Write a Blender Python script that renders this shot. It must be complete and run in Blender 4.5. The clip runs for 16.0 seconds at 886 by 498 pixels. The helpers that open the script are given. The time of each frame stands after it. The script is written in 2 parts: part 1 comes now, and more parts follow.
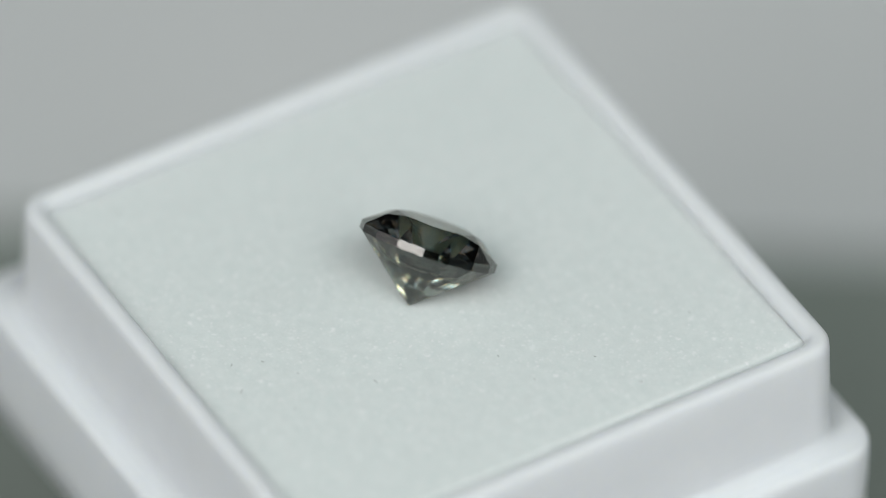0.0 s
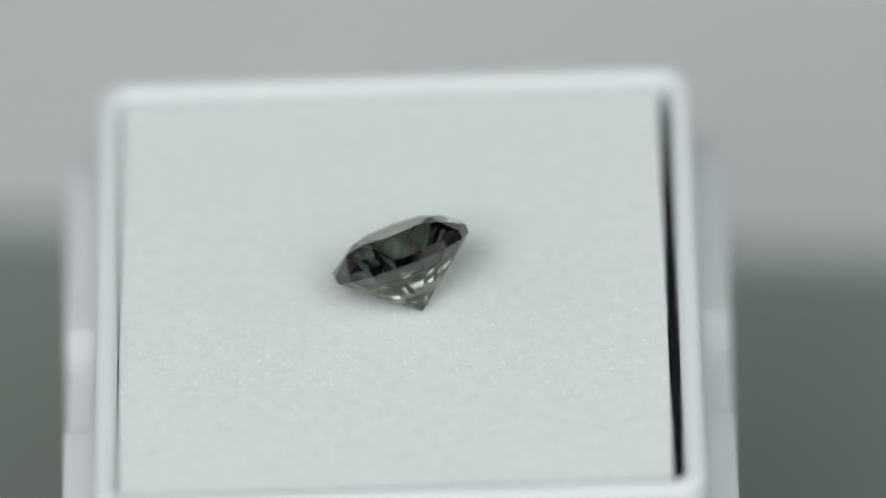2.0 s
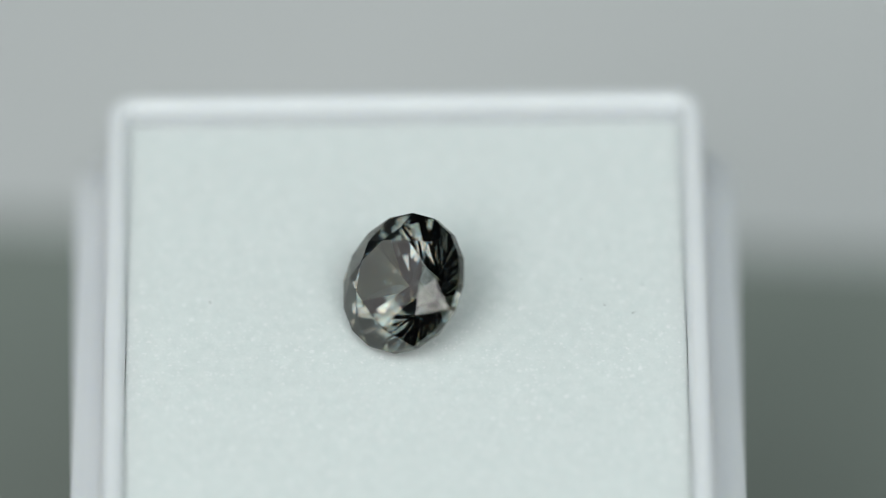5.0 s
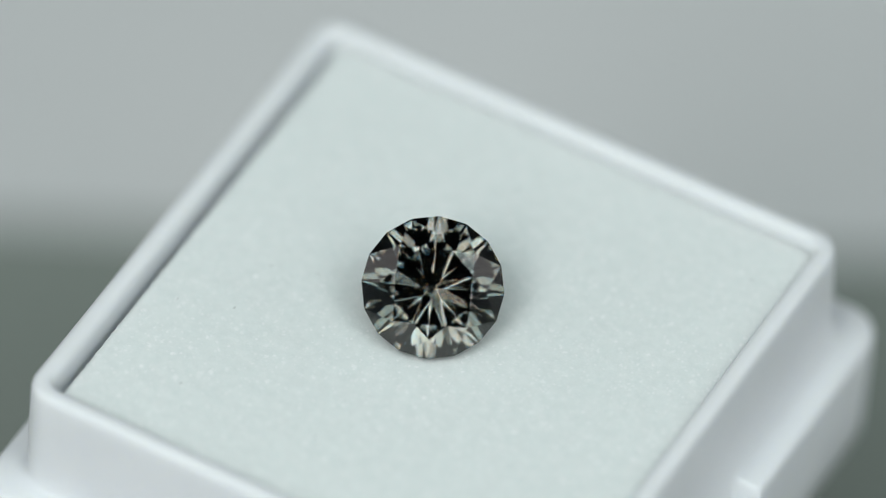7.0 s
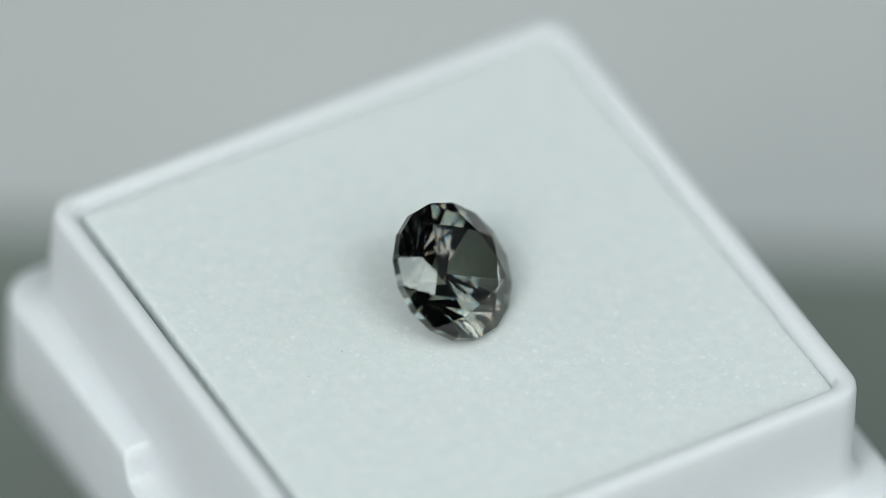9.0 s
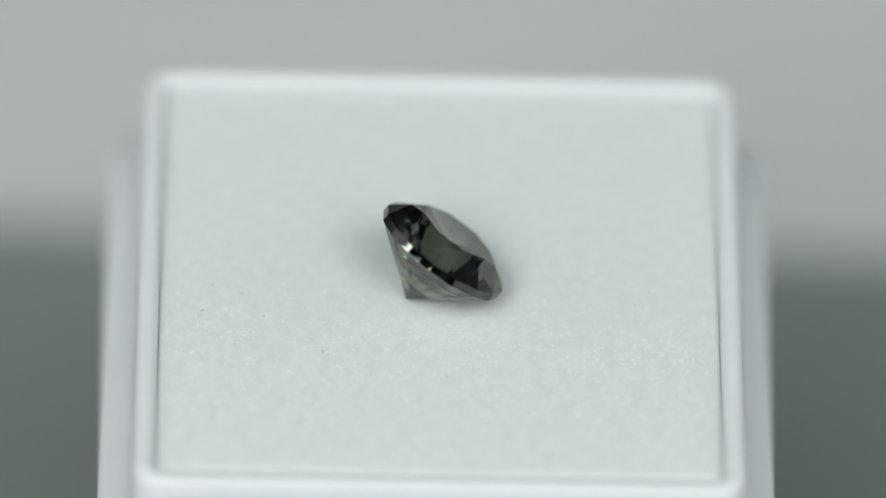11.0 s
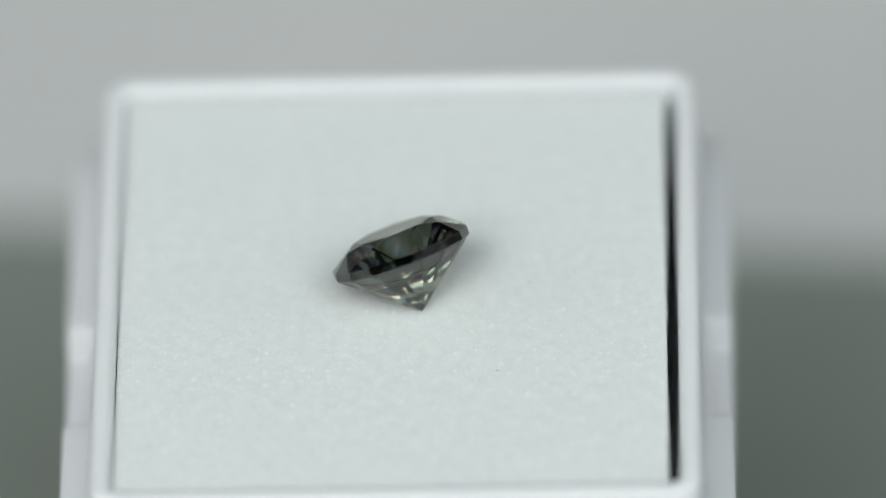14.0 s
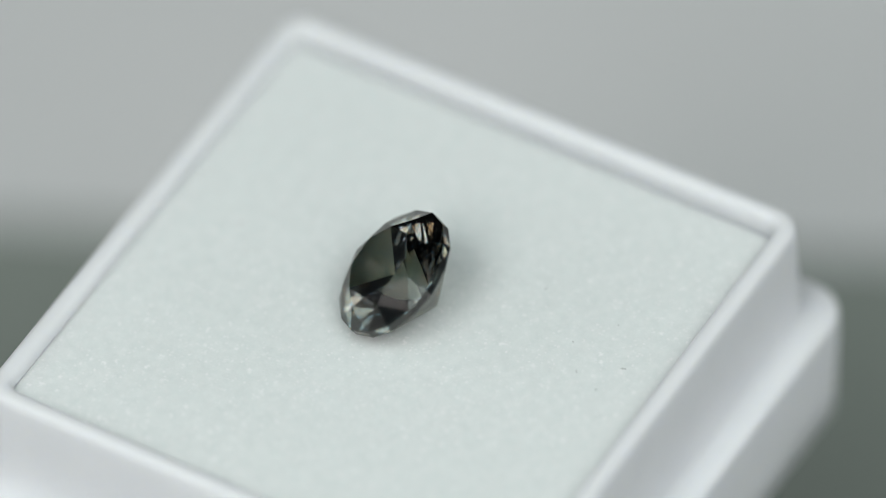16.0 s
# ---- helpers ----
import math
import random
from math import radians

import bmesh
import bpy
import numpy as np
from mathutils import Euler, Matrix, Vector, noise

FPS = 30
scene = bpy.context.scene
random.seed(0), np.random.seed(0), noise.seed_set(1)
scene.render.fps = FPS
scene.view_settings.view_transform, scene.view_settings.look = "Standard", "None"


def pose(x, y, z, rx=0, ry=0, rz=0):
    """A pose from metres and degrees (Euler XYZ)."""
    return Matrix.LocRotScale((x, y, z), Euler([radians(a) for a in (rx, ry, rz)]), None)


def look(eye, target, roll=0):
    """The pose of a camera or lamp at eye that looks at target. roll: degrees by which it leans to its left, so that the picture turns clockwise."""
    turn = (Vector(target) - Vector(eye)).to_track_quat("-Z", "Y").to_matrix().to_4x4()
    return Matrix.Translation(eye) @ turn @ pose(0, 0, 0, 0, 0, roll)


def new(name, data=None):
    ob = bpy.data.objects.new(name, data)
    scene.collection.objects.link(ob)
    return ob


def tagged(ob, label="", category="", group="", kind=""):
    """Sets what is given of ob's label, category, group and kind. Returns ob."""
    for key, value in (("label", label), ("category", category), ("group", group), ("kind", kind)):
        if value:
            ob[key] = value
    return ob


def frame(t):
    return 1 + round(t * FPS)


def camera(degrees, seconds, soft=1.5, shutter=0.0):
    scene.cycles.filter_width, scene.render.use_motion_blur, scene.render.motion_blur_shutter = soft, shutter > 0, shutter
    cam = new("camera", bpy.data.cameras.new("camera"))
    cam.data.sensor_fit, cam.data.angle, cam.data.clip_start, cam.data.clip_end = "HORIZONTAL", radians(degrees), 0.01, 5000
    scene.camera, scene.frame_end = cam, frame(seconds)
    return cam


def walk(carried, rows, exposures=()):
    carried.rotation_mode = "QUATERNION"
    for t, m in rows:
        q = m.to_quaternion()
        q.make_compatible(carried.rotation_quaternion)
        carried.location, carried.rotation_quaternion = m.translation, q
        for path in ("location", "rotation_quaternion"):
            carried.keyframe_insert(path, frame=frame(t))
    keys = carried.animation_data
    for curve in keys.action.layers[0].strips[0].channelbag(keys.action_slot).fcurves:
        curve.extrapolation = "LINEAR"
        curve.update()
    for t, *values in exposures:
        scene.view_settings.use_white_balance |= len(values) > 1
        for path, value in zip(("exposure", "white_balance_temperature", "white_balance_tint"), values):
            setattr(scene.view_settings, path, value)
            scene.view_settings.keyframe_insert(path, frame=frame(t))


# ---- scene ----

MM = 0.001
LIP = 0.0402            # height of the box's lip over the mat
ELEV, DIST = radians(46.21), 0.5

# ---- camera: long macro lens, standing still ----
cam = camera(4.911, 16.0, soft=0.65)
RIGHT = Vector((1, 0, 0))
UPWARD = Vector((0, math.sin(ELEV), math.cos(ELEV)))
EYE = Vector((0, -DIST * math.cos(ELEV), LIP + DIST * math.sin(ELEV)))
AIM = Vector((0, 0, LIP)) + RIGHT * 0.000955 + UPWARD * 0.00208
STILL = look(EYE, AIM, 0.745)
walk(cam, [(0, STILL), (16, STILL)],
     [(0, -0.07, 6500, 10), (1.5, -0.07, 6500, 10), (3.2, 0, 6490, 9.8), (4, 0, 6480, 9.5), (6, 0, 6330, 7), (9.4, 0, 6330, 7), (11.4, 0, 6500, 10), (16, 0, 6500, 10)])
cam.data.dof.use_dof = True
cam.data.dof.focus_distance = 0.4982
cam.data.dof.aperture_fstop = 10.5


# ---- world and lamps ----
world = bpy.data.worlds.new("studio_dark")
scene.world = world
world.use_nodes = True
world.node_tree.nodes["Background"].inputs[0].default_value = (0.72, 0.82, 0.86, 1)
world.node_tree.nodes["Background"].inputs[1].default_value = 0.05


def area_lamp(name, eye, target, w, h, power, colour):
    data = bpy.data.lights.new(name, "AREA")
    data.shape, data.size, data.size_y = "RECTANGLE", w, h
    data.energy, data.color = power, colour
    ob = new(name, data)
    ob.matrix_world = look(eye, target)
    return ob


SOFTBOXES_AND_FILL = (
    # name, eye, target, width, height, watts, colour
    ("overhead", (0.0, -0.315, 0.74), (0, -0.314, LIP), 1.05, 0.30, 3.57, (0.865, 1.0, 0.99)),
    ("front_a", (-0.22, -0.37, 0.462), (0, 0, LIP), 0.23, 0.31, 1.41, (0.995, 0.975, 0.962)),
    ("front_b", (0.264, -0.348, 0.462), (0, 0, LIP), 0.22, 0.31, 0.77, (0.995, 0.975, 0.962)),
    # left fill added without a known source, to brighten the box's left walls
    ("fill_a", (-0.62, -0.05, 0.34), (0, 0, LIP), 0.36, 0.36, 0.30, (1.0, 0.95, 0.96)),
    ("side_b", (0.62, -0.05, 0.34), (0, 0, LIP), 0.36, 0.36, 0.29, (1.0, 0.95, 0.96)),
)
for n_, e_, t_, w_, h_, p_, c_ in SOFTBOXES_AND_FILL:
    area_lamp("lamp_" + n_, e_, t_, w_, h_, p_, c_)


# ---- materials ----
def material(name):
    m = bpy.data.materials.new(name)
    m.use_nodes = True
    nt = m.node_tree
    return m, nt, nt.nodes["Principled BSDF"]


def link(nt, a, b):
    nt.links.new(a, b)


def noise_node(nt, scale, detail=4.0, rough=0.6):
    co = nt.nodes.new("ShaderNodeTexCoord")
    n = nt.nodes.new("ShaderNodeTexNoise")
    n.inputs["Scale"].default_value = scale
    n.inputs["Detail"].default_value = detail
    n.inputs["Roughness"].default_value = rough
    link(nt, co.outputs["Object"], n.inputs["Vector"])
    return n


def ramp(nt, src, stops):
    r = nt.nodes.new("ShaderNodeValToRGB")
    el = r.color_ramp.elements
    el[0].position, el[0].color = stops[0][0], (*stops[0][1], 1)
    el[1].position, el[1].color = stops[-1][0], (*stops[-1][1], 1)
    for p, c in stops[1:-1]:
        e = el.new(p)
        e.color = (*c, 1)
    link(nt, src, r.inputs[0])
    return r


def bump(nt, src, bsdf, strength, distance):
    b = nt.nodes.new("ShaderNodeBump")
    b.inputs["Strength"].default_value = strength
    b.inputs["Distance"].default_value = distance
    link(nt, src, b.inputs["Height"])
    link(nt, b.outputs[0], bsdf.inputs["Normal"])


def mat_plastic():
    m, nt, b = material("white_plastic")
    n = noise_node(nt, 260, 5)
    r = ramp(nt, n.outputs[0], [(0.35, (0.775, 0.79, 0.815)), (0.65, (0.80, 0.813, 0.835))])
    link(nt, r.outputs[0], b.inputs["Base Color"])
    f = noise_node(nt, 9000, 3)
    rr = ramp(nt, f.outputs[0], [(0.3, (0.30,) * 3), (0.7, (0.42,) * 3)])
    link(nt, rr.outputs[0], b.inputs["Roughness"])
    bump(nt, f.outputs[0], b, 0.08, 0.00002)
    b.inputs["Subsurface Weight"].default_value = 0.5
    b.inputs["Subsurface Radius"].default_value = (1.0, 1.02, 1.12)
    b.inputs["Subsurface Scale"].default_value = 0.0013
    return m


def painted_glints(nt, co, scale, near, far, lo, hi):
    """Sparkle painted as paler colour: a share of Voronoi cells, each with a soft ragged spot in it."""
    warp = nt.nodes.new("ShaderNodeTexNoise")
    warp.inputs["Scale"].default_value = scale * 2.2
    link(nt, co.outputs["Object"], warp.inputs["Vector"])
    off = nt.nodes.new("ShaderNodeVectorMath")
    off.operation = "MULTIPLY_ADD"
    off.inputs[1].default_value = (0.9 / scale,) * 3
    link(nt, warp.outputs["Color"], off.inputs[0])
    link(nt, co.outputs["Object"], off.inputs[2])
    s = nt.nodes.new("ShaderNodeTexVoronoi")
    s.inputs["Scale"].default_value = scale
    link(nt, off.outputs[0], s.inputs["Vector"])
    spark = ramp(nt, s.outputs["Distance"], [(near, (1, 1, 1)), (far, (0, 0, 0))])
    pick = nt.nodes.new("ShaderNodeSeparateColor")
    link(nt, s.outputs["Color"], pick.inputs[0])
    gate = ramp(nt, pick.outputs[0], [(lo, (0, 0, 0)), (hi, (1, 1, 1))])
    mul = nt.nodes.new("ShaderNodeMath")
    mul.operation = "MULTIPLY"
    link(nt, spark.outputs[0], mul.inputs[0])
    link(nt, gate.outputs[0], mul.inputs[1])
    return mul.outputs[0]


def mat_foam():
    m, nt, b = material("white_foam")
    co = nt.nodes.new("ShaderNodeTexCoord")
    n = noise_node(nt, 1400, 8, 0.75)
    base = ramp(nt, n.outputs[0], [(0.3, (0.70, 0.745, 0.735)), (0.7, (0.785, 0.82, 0.81))])
    layer = base.outputs[0]
    for scale, near, far, lo, hi, tone in ((2300, 0.10, 0.36, 0.66, 1.1, 0.875), (4600, 0.12, 0.45, 0.5, 1.1, 0.855)):
        g = painted_glints(nt, co, scale, near, far, lo, hi)
        mix = nt.nodes.new("ShaderNodeMix")
        mix.data_type = "RGBA"
        link(nt, g, mix.inputs["Factor"])
        link(nt, layer, mix.inputs[6])
        mix.inputs[7].default_value = (tone, tone + 0.015, tone + 0.015, 1)
        layer = mix.outputs[2]
    link(nt, layer, b.inputs["Base Color"])
    b.inputs["Roughness"].default_value = 0.85
    b.inputs["Specular IOR Level"].default_value = 0.25
    b.inputs["Subsurface Weight"].default_value = 0.75
    b.inputs["Subsurface Radius"].default_value = (1.0, 1.05, 1.05)
    b.inputs["Subsurface Scale"].default_value = 0.0015
    v = nt.nodes.new("ShaderNodeTexVoronoi")
    v.inputs["Scale"].default_value = 7000
    link(nt, co.outputs["Object"], v.inputs["Vector"])
    bump(nt, v.outputs["Distance"], b, 0.22, 0.00004)
    return m


def mat_black_foam():
    m, nt, b = material("black_foam")
    n = noise_node(nt, 2500, 4)
    r = ramp(nt, n.outputs[0], [(0.3, (0.004, 0.004, 0.005)), (0.7, (0.012, 0.012, 0.014))])
    link(nt, r.outputs[0], b.inputs["Base Color"])
    b.inputs["Roughness"].default_value = 0.95
    b.inputs["Specular IOR Level"].default_value = 0.1
    return m


def mat_gem():
    """Dark cut stone: clear polish over a body colour, bending warm light a little less than cool light."""
    m, nt, b = material("grey_green_stone")
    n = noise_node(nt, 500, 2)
    # tint painted for light absorbed inside: olive green towards its point, charcoal in the crown
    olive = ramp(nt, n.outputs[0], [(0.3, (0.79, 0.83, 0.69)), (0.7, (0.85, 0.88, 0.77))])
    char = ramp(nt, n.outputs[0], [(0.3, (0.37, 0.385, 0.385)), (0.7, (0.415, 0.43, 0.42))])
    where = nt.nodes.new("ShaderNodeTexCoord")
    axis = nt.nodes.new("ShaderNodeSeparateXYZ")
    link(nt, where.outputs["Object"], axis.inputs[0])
    crown_dark = nt.nodes.new("ShaderNodeMapRange")
    crown_dark.inputs["From Min"].default_value, crown_dark.inputs["From Max"].default_value = -0.00085, -0.0001
    link(nt, axis.outputs["Z"], crown_dark.inputs["Value"])
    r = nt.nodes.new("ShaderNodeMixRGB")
    link(nt, crown_dark.outputs[0], r.inputs["Fac"])
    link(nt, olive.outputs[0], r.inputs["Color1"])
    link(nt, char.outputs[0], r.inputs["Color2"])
    bent = None
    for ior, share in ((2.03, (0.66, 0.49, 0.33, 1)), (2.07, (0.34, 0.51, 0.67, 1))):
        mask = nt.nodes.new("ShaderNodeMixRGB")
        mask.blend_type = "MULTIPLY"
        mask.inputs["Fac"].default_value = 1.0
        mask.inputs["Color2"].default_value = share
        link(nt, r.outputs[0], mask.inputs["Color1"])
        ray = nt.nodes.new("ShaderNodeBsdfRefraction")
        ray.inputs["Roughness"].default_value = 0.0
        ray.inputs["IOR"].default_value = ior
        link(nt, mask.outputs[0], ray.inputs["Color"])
        if bent is None:
            bent = ray.outputs[0]
        else:
            add = nt.nodes.new("ShaderNodeAddShader")
            link(nt, bent, add.inputs[0])
            link(nt, ray.outputs[0], add.inputs[1])
            bent = add.outputs[0]
    polish = nt.nodes.new("ShaderNodeBsdfGlossy")
    polish.inputs["Roughness"].default_value = 0.0
    polish.inputs["Color"].default_value = (0.745, 0.735, 0.71, 1)
    fresnel = nt.nodes.new("ShaderNodeFresnel")
    fresnel.inputs["IOR"].default_value = 2.05
    both = nt.nodes.new("ShaderNodeMixShader")
    link(nt, fresnel.outputs[0], both.inputs[0])
    link(nt, bent, both.inputs[1])
    link(nt, polish.outputs[0], both.inputs[2])
    link(nt, both.outputs[0], nt.nodes["Material Output"].inputs["Surface"])
    nt.nodes.remove(b)
    return m


def mat_surface(name, a, c, scale, rough, fine=1500):
    m, nt, b = material(name)
    n = noise_node(nt, scale, 6)
    r = ramp(nt, n.outputs[0], [(0.3, a), (0.7, c)])
    link(nt, r.outputs[0], b.inputs["Base Color"])
    b.inputs["Roughness"].default_value = rough
    f = noise_node(nt, fine, 4)
    bump(nt, f.outputs[0], b, 0.2, 0.0002)
    return m


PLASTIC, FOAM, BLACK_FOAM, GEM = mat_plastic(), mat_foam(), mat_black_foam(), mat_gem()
MAT_DARK = mat_surface("grey_green_mat", (0.225, 0.252, 0.227), (0.25, 0.277, 0.248), 40, 0.8)
PAPER = mat_surface("light_grey_paper", (0.61, 0.615, 0.615), (0.65, 0.655, 0.655), 12, 0.85)
WALL = mat_surface("charcoal_wall_paint", (0.035, 0.037, 0.038), (0.05, 0.052, 0.053), 6, 0.9, 300)
PALE_WALL = mat_surface("pale_blue_grey_wall_paint", (0.31, 0.34, 0.37), (0.35, 0.38, 0.41), 6, 0.9, 300)
METAL = mat_surface("dark_anodised_metal", (0.03, 0.03, 0.032), (0.045, 0.045, 0.048), 200, 0.45)
LINT = mat_surface("grey_lint", (0.10, 0.10, 0.10), (0.22, 0.21, 0.2), 3000, 0.9)


# ---- mesh helpers ----
def mesh_object(name, verts, faces, mat, smooth=True):
    me = bpy.data.meshes.new(name)
    me.from_pydata([tuple(v) for v in verts], [], faces)
    me.materials.append(mat)
    if smooth:
        me.polygons.foreach_set("use_smooth", [True] * len(me.polygons))
    me.update()
    return new(name, me)


def child(ob, parent, label=""):
    ob.parent = parent
    if label:
        tagged(ob, label)
    return ob


def rounded_square(half, radius, z, per_side=24, per_corner=8):
    """Corner points, in mm, of a square ring with rounded corners."""
    hx, hy = half if isinstance(half, tuple) else (half, half)
    out = []
    for k in range(4):
        sx, sy = ((1, 1), (-1, 1), (-1, -1), (1, -1))[k]
        cx, cy = sx * (hx - radius), sy * (hy - radius)
        for j in range(per_corner + 1):
            a = math.pi / 2 * (k + j / per_corner)
            out.append(Vector((cx + radius * math.cos(a), cy + radius * math.sin(a), z)))
        nx, ny = ((-1, 1), (-1, -1), (1, -1), (1, 1))[k]
        ex, ey = nx * (hx - radius), ny * (hy - radius)
        end = Vector((ex, ey, z)) + radius * Vector((math.cos(math.pi / 2 * (k + 1)), math.sin(math.pi / 2 * (k + 1)), 0))
        first = out[-1].copy()
        for j in range(1, per_side):
            out.append(first.lerp(end, j / per_side))
    return out


def loft(name, rings, mat, cap_first=True, cap_last=True, closed=False, sharp=None):
    n = len(rings[0])
    verts = [v * MM for r in rings for v in r]
    faces = []
    count = len(rings)
    for i in range(count if closed else count - 1):
        a, b = i * n, ((i + 1) % count) * n
        for j in range(n):
            k = (j + 1) % n
            faces.append((a + j, a + k, b + k, b + j))
    if not closed and cap_first:
        faces.append(tuple(reversed(range(n))))
    if not closed and cap_last:
        faces.append(tuple(range((count - 1) * n, count * n)))
    return mesh_object(name, verts, faces, mat)


def box_mesh(name, lo, hi, mat, bevel=0.0):
    bm = bmesh.new()
    bmesh.ops.create_cube(bm, size=1)
    for v in bm.verts:
        for k in range(3):
            v.co[k] = lo[k] if v.co[k] < 0 else hi[k]
    if bevel:
        bmesh.ops.bevel(bm, geom=bm.edges[:], offset=bevel, segments=3, affect="EDGES")
    me = bpy.data.meshes.new(name)
    bm.to_mesh(me)
    bm.free()
    me.materials.append(mat)
    return new(name, me)


def lathe(name, profile, mat, seg=96):
    rings = [[Vector((r * math.cos(2 * math.pi * j / seg), r * math.sin(2 * math.pi * j / seg), z)) for j in range(seg)] for r, z in profile]
    return loft(name, rings, mat)


# ---- the turning frame: tilt of the platter and the box's place on it ----
NORMAL = Vector((-0.0408, 0.0167, 1)).normalized()
LEAN = Vector((0, 0, 1)).rotation_difference(NORMAL).to_matrix().to_4x4()
BOX_AT = Vector((-1.24, 0.82, 0)) * MM
FOAM_TOP = -0.66
START_ANGLE, SPEED = 1.18 - 2 * 29.907, 29.907


def angle(t):
    return START_ANGLE + SPEED * t


def box_pose(t):
    return pose(0, 0, LIP, 0, 0, angle(t)) @ LEAN @ Matrix.Translation(BOX_AT)


# ---- setting ----
def build_setting():
    table = box_mesh("ground", (-0.9, -0.9, -0.032), (0.9, 0.9, -0.0022), PAPER, 0.002)
    tagged(table, "light grey paper covered tabletop, softly lit", "table", kind="structure")
    for name, lo, hi in (("wall_north", (-0.94, 0.9, -0.1), (0.94, 0.94, 1.3)), ("wall_south", (-0.94, -0.94, -0.1), (0.94, -0.9, 1.3)),
                         ("wall_east", (0.9, -0.9, -0.1), (0.94, 0.9, 1.3)), ("wall_west", (-0.94, -0.9, -0.1), (-0.9, 0.9, 1.3)),
                         ("ceiling", (-0.94, -0.94, 1.3), (0.94, 0.94, 1.34))):
        dark = name in ("wall_south", "wall_north", "ceiling")
        tagged(box_mesh(name, lo, hi, WALL if dark else PALE_WALL), "plain charcoal studio wall" if dark else "plain pale blue-grey studio wall", "wall", kind="structure")
    # kept narrow so unseen paper in front bounces added light onto the box
    mat = box_mesh("table_mat", (-0.5, -0.06, -0.0022), (0.5, 0.0, 0.0), MAT_DARK, 0.0006)
    mat.matrix_world = pose(0, 0.0431, 0, 0, 0, -2.3)
    tagged(mat, "narrow matt grey-green mat lying on the pale tabletop", "mat")


# ---- turntable under the box ----
def build_turntable():
    root = tagged(new("turntable"), "small dark metal turntable carrying the white gem box", "turntable")
    foot = lathe("foot", [(10, 0), (10.6, 0.4), (10.6, 17), (10, 17.6), (4, 17.8), (4, 20)], METAL)
    child(foot, root)
    platter = lathe("platter", [(11, -21.6), (11.4, -21.2), (11.4, -14.9), (11, -14.25), (6, -14.25)], METAL)
    child(platter, root)
    return platter


# ---- gem box ----
def notch(ring, depth):
    """Finger notch half way along two opposite sides of the box."""
    for v in ring:
        if abs(v.x) > 14.6 and abs(v.y) < 5:
            a = min(1.0, max(0.0, (3.3 - abs(v.y)) / 0.65))
            v.z -= depth * a * a * (3 - 2 * a)
    return ring


def skirt(ring, z):
    """The wide lower skirt sits a little off the lip's middle."""
    if z < -5.8:
        for v in ring:
            if max(abs(v.x), abs(v.y)) > 13.9:
                v.x -= 0.17
    return ring


def build_box():
    root = tagged(new("gem_box"), "open square white plastic gem box holding a foam pad", "gem box")
    base_profile = [(14.6, -14.2, 1.0, 0), (15.6, -14.12, 1.5, 0), (16.0, -13.8, 1.8, 0), (16.2, -13.38, 1.9, 0), (15.38, -13.38, 1.5, 0), (15.25, -11.4, 1.4, 0), (13.45, -9.98, 0.6, 0)]
    base = loft("base", [skirt(notch(rounded_square(h, r, z, 150), d), z) for h, z, r, d in base_profile], PLASTIC)
    child(base, root, "white plastic bottom plate")
    tray_profile = [(16.22, -13.37, 1.9, 0), (16.27, -11.4, 1.9, 0), (16.32, -9.6, 1.9, 0), (16.35, -8.9, 1.9, 0.3), (16.37, -7.1, 1.9, 1.45), (16.37, -6.8, 1.9, 1.5), (16.31, -6.53, 1.87, 1.6), (16.15, -6.37, 1.82, 1.65), (15.95, -6.33, 1.76, 1.65), (15.6, -6.34, 1.7, 1.6),
                    (15.2, -6.32, 1.62, 1.3), (14.95, -6.19, 1.56, 0.8), (14.82, -5.9, 1.52, 0.3), (14.76, -5.4, 1.5, 0), (14.74, -4.7, 1.48, 0), (14.73, -3.6, 1.46, 0), (14.65, -1.2, 1.4, 0), (14.63, -0.6, 1.38, 0),
                    (14.59, -0.3, 1.36, 0), (14.5, -0.12, 1.3, 0), (14.36, -0.03, 1.2, 0), (14.2, 0.0, 1.08, 0), (13.98, -0.01, 0.95, 0), (13.84, -0.06, 0.86, 0),
                    (13.73, -0.16, 0.76, 0), (13.64, -0.34, 0.68, 0), (13.57, -0.6, 0.62, 0), (13.5, -9.95, 0.55, 0), (14.4, -9.95, 0.9, 0), (15.3, -11.35, 1.4, 0), (15.42, -13.37, 1.5, 0)]
    tray = loft("tray", [skirt(notch(rounded_square(h, r, z, 150), d), z) for h, z, r, d in tray_profile], PLASTIC, closed=True)
    child(tray, root, "white plastic tray with raised lip and finger notches")
    return root


# ---- foam pad: white upper layer on a black one ----
def foam_height(x, y):
    p = Vector((x, y, 0))
    h = 0.018 * noise.noise(p * 2.6) + 0.012 * noise.noise(p * 6.0) + 0.03 * noise.noise(p * 0.35)
    return FOAM_TOP + h


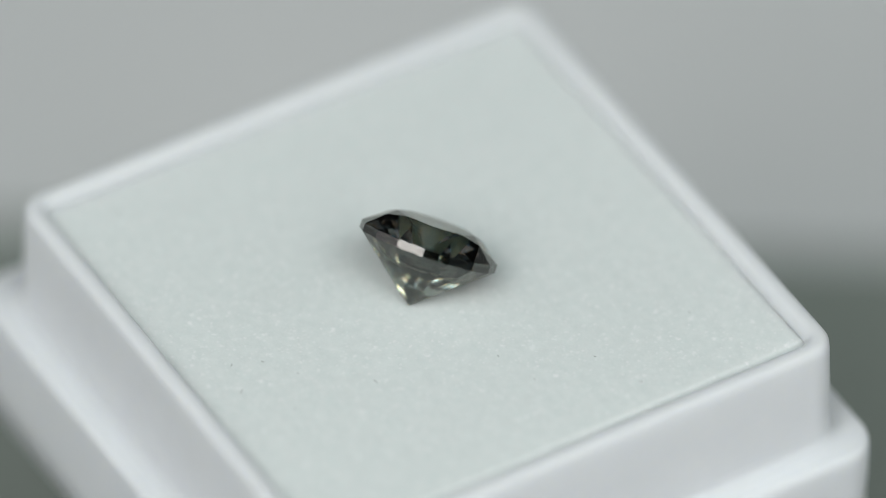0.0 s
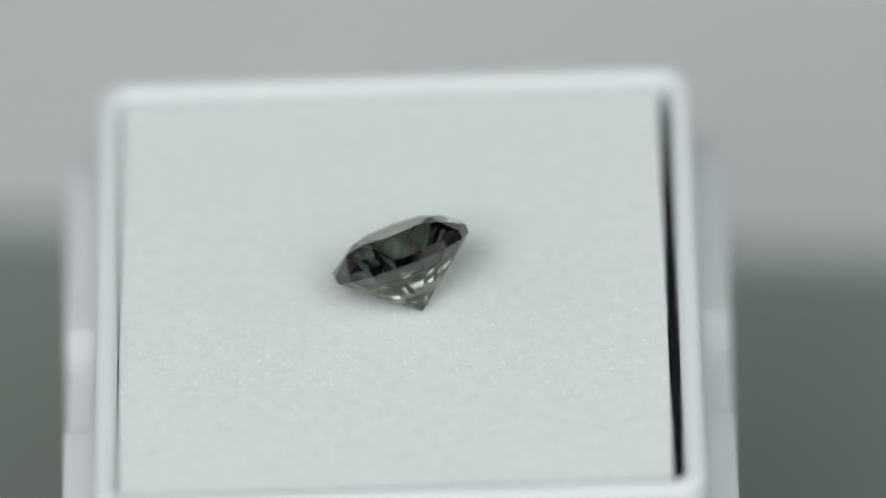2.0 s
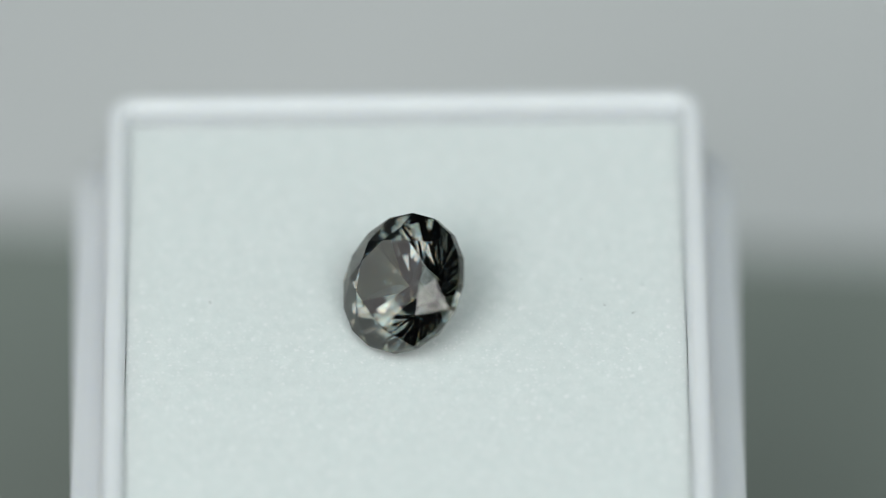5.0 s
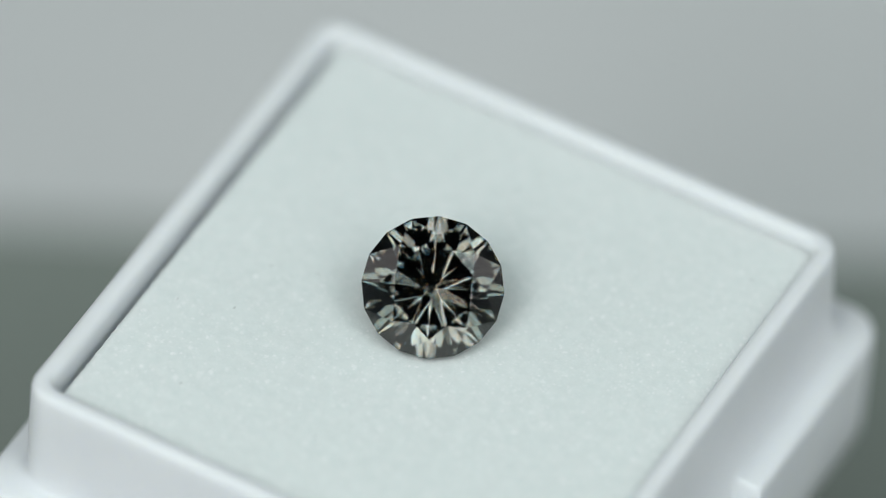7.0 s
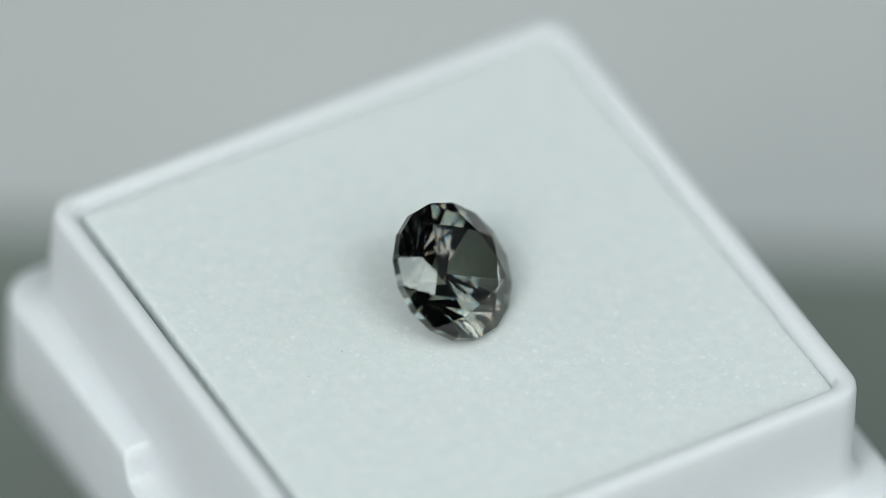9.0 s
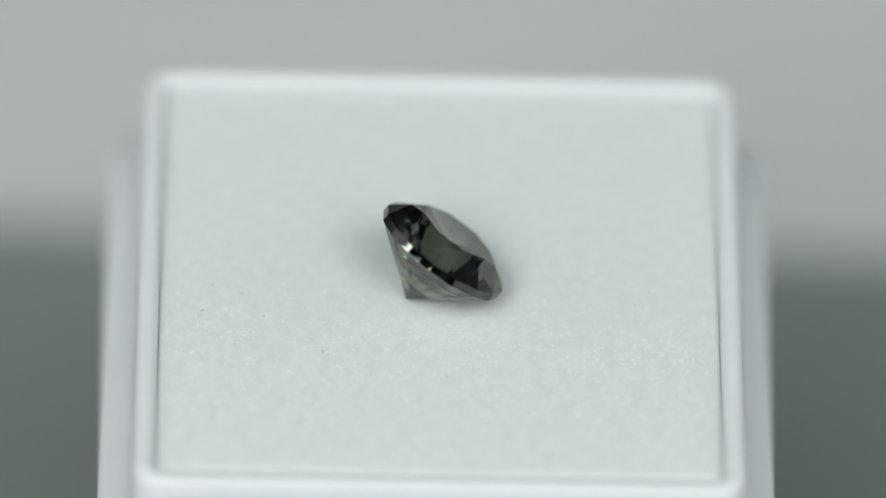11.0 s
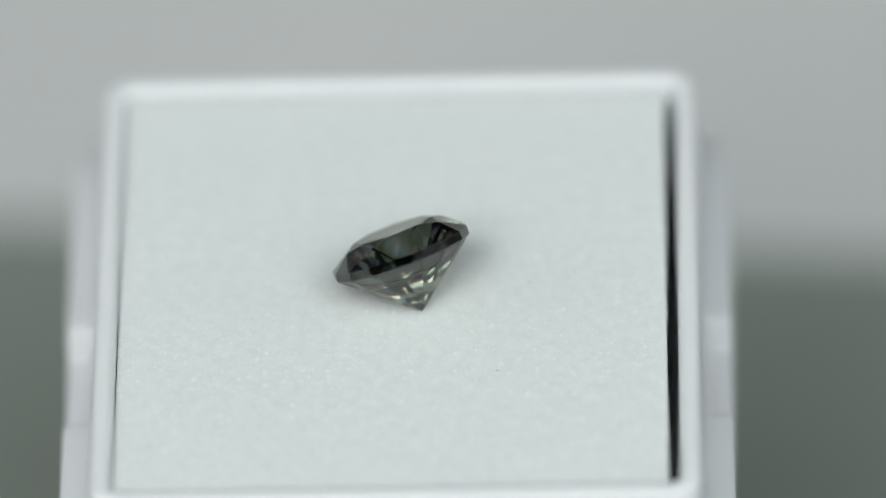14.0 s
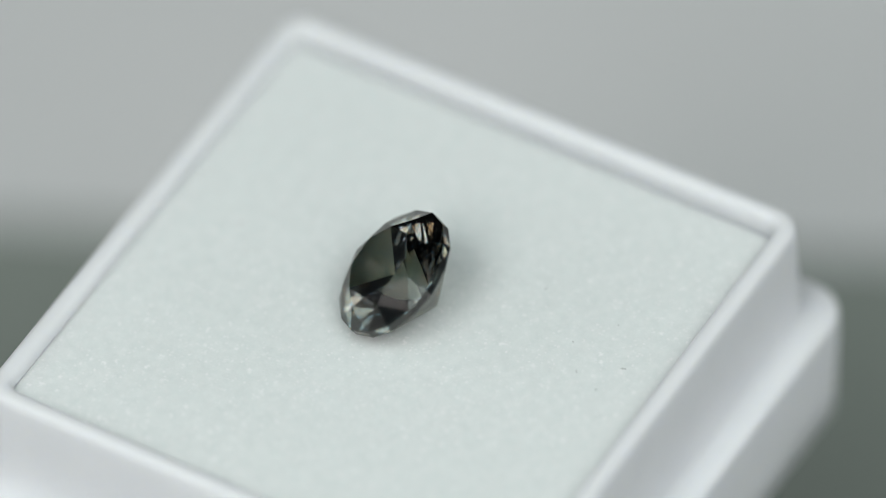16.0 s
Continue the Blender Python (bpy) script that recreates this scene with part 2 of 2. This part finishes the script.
def build_foam():
    root = tagged(new("foam_pad"), "pale white fine-celled foam pad with black underside, set in the box", "foam pad")
    n = 230
    x0, x1, y0, y1 = -13.5, 13.0, -13.55, 13.55
    verts, faces = [], []
    for i in range(n + 1):
        for j in range(n + 1):
            x, y = x0 + (x1 - x0) * i / n, y0 + (y1 - y0) * j / n
            if i in (0, n):
                x += 0.06 * noise.noise(Vector((3.1 * y, 7 * i, 1.0))) + 0.04 * noise.noise(Vector((7.3 * y, 7 * i, 4.0)))
            if j in (0, n):
                y += 0.06 * noise.noise(Vector((3.1 * x, 7 * j, 2.0))) + 0.04 * noise.noise(Vector((7.3 * x, 7 * j, 5.0)))
            e = min(i, n - i, j, n - j)
            verts.append((x, y, foam_height(x, y) - (0.07 if e == 0 else 0.012 if e == 1 else 0)))
    for i in range(n):
        for j in range(n):
            a = i * (n + 1) + j
            faces.append((a, a + n + 1, a + n + 2, a + 1))
    edge = [j * (n + 1) for j in range(n)] + [n * (n + 1) + j for j in range(n)] + [j * (n + 1) + n for j in range(n, 0, -1)] + [j for j in range(n, 0, -1)]
    start = len(verts)
    for k in edge:
        x, y, _ = verts[k]
        verts.append((x, y, -2.4))
    m = len(edge)
    for k in range(m):
        faces.append((edge[(k + 1) % m], edge[k], start + k, start + (k + 1) % m))
    faces.append(tuple(start + k for k in reversed(range(m))))
    top = mesh_object("white_layer", [Vector(v) * MM for v in verts], faces, FOAM)
    child(top, root, "pale white fine-celled foam with tiny glints painted in its colour")
    low = box_mesh("black_layer", (x0 * MM, y0 * MM, -9.9 * MM), (x1 * MM, y1 * MM, -2.42 * MM), BLACK_FOAM, 0.0001)
    child(low, root, "black foam underside")
    return root


# ---- gemstone: round brilliant cut ----
GEM_R, GIRDLE, CROWN, PAVILION = 3.459, 0.404, 0.981, 2.848
GEM_POSE = pose(-1.083 * MM, 0.952 * MM, 1.725 * MM, 0, 0, 121.44) @ pose(0, 0, 0, 0, 42.578, 0) @ pose(0, 0, 0, 0, 0, -121.44 + 25.257)


def build_gem():
    """Flat facets between the cut's corner points."""
    R, top, low = GEM_R, GIRDLE / 2, -GIRDLE / 2

    def ring(radius, z, count, turn):
        return [Vector((radius * math.cos(2 * math.pi * k / count + turn), radius * math.sin(2 * math.pi * k / count + turn), z)) for k in range(count)]

    step = math.pi / 8
    g_top, g_low = ring(R, top, 16, 0), ring(R, low, 16, 0)
    table = ring(GEM_TABLE * R, top + CROWN, 8, step * GEM_PHASE)
    star = ring(GEM_STAR * R, top + CROWN * GEM_STAR_H, 8, step * (1 - GEM_PHASE))
    lower = ring(GEM_LOWER * R, low - PAVILION * GEM_LOWER_H, 8, step * (1 - GEM_PHASE))
    culet = Vector((0, 0, low - PAVILION))
    verts = g_top + g_low + table + star + lower + [culet]
    gt, gl, tb, st, lw, cu = 0, 16, 32, 40, 48, 56
    faces = [tuple(tb + k for k in range(8))]
    # girdle corner k*2+GEM_PHASE is below table corner k
    for k in range(8):
        m0 = (2 * k + GEM_PHASE) % 16
        nxt, prv = (m0 + 1) % 16, (m0 - 1) % 16
        # star corner that lies between table corners k and k+1 has girdle index 2k+PHASE+1
        idx_n = ((2 * k + GEM_PHASE + 1) // 2) % 8
        idx_p = ((2 * k + GEM_PHASE - 1) // 2) % 8
        faces += [(tb + k, st + idx_n, tb + (k + 1) % 8), (tb + k, st + idx_p, gt + m0, st + idx_n),
                  (gt + m0, gt + nxt, st + idx_n), (gt + prv, gt + m0, st + idx_p)]
        faces += [(cu, lw + idx_n, gl + m0, lw + idx_p), (lw + idx_n, gl + nxt, gl + m0), (lw + idx_p, gl + m0, gl + prv)]
    for k in range(16):
        j = (k + 1) % 16
        faces.append((gt + k, gl + k, gl + j, gt + j))
    gem = tagged(new("gemstone"), "dark grey-green transparent round brilliant-cut gemstone lying tilted on foam", "gemstone")
    groups = {"table": [], "crown": [], "girdle": [], "pavilion": []}
    for f in faces:
        flat = [verts[k].z for k in f]
        mid = sum(flat) / len(f)
        name = "table" if len(f) == 8 else "girdle" if abs(mid) < 0.01 else "crown" if mid > 0 else "pavilion"
        groups[name].append(f)
    for name, part_faces in groups.items():
        me = bpy.data.meshes.new(name)
        outward = []
        for f in part_faces:
            p, q, w = verts[f[0]], verts[f[1]], verts[f[2]]
            outward.append(f if (q - p).cross(w - p).dot(p + q + w) > 0 else tuple(reversed(f)))
        used = sorted({k for f in outward for k in f})
        slot = {k: j for j, k in enumerate(used)}
        me.from_pydata([tuple(verts[k] * MM) for k in used], [], [tuple(slot[k] for k in f) for f in outward])
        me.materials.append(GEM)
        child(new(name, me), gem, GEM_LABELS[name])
    return gem


GEM_LABELS = {"table": "flat polished eight-sided table facet", "crown": "crown of kite, star and girdle facets, darkened to charcoal for absorbed light",
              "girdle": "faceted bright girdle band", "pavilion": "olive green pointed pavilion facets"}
GEM_PHASE = 1                     # table corners stand over the odd corners of the girdle
GEM_TABLE, GEM_STAR, GEM_STAR_H = 0.575, 0.74, 0.744
GEM_LOWER, GEM_LOWER_H = 0.18, 0.834

build_setting()
PLATTER = build_turntable()
BOX, PAD, STONE = build_box(), build_foam(), build_gem()


# ---- lint on the foam ----
def build_fibre(x, y, size, turn):
    """A bent thread, thinner at its ends."""
    rnd = random.Random(int(x * 100) + int(y * 7))
    bend, n, seg = rnd.uniform(-0.5, 0.5), 9, 6
    rings = []
    for i in range(n):
        u = i / (n - 1) * 2 - 1
        r = 0.011 * (1.05 - 0.6 * u * u)
        cx, cy, cz = u * size / 2, bend * size * (1 - u * u) * 0.5, 0.018 + 0.05 * size * (1 - abs(u)) * rnd.random()
        rings.append([Vector((cx, cy + r * math.cos(6.2832 * k / seg), cz + r * math.sin(6.2832 * k / seg))) for k in range(seg)])
    ob = loft("lint_fibre", rings, LINT)
    tagged(ob, "tiny dark lint fibre lying on the white foam", "lint", "lint on the foam")
    return ob, Matrix.Translation(Vector((x, y, foam_height(x, y))) * MM) @ pose(0, 0, 0, 0, 0, turn)


FIBRES = [build_fibre(*row) for row in (
    (0.85, -9.58, 0.20, 30), (11.42, 5.3, 0.22, 70), (6.4, 0.33, 0.17, 10), (8.64, 1.02, 0.12, 120), (2.15, -11.46, 0.30, 110), (4.85, -5.63, 0.24, 20),
    (8.76, 4.35, 0.14, 60), (4.44, -9.88, 0.12, 0), (2.45, -8.51, 0.14, 80), (1.27, 9.49, 0.2, 45), (8.5, 9.86, 0.16, 15), (-11.77, -10.34, 0.3, 75),
    (0.3, -11.0, 0.22, 130))]


def motions():
    times = [0.5 * k for k in range(33)]
    walk(BOX, [(t, box_pose(t)) for t in times])
    walk(PAD, [(t, box_pose(t)) for t in times])
    walk(PLATTER, [(t, pose(0, 0, LIP, 0, 0, angle(t)) @ LEAN) for t in times])
    for fibre, at in FIBRES:
        walk(fibre, [(t, box_pose(t) @ at) for t in times])
    walk(STONE, [(t, pose(0, 0, LIP, 0, 0, angle(t)) @ GEM_POSE) for t in times])


motions()
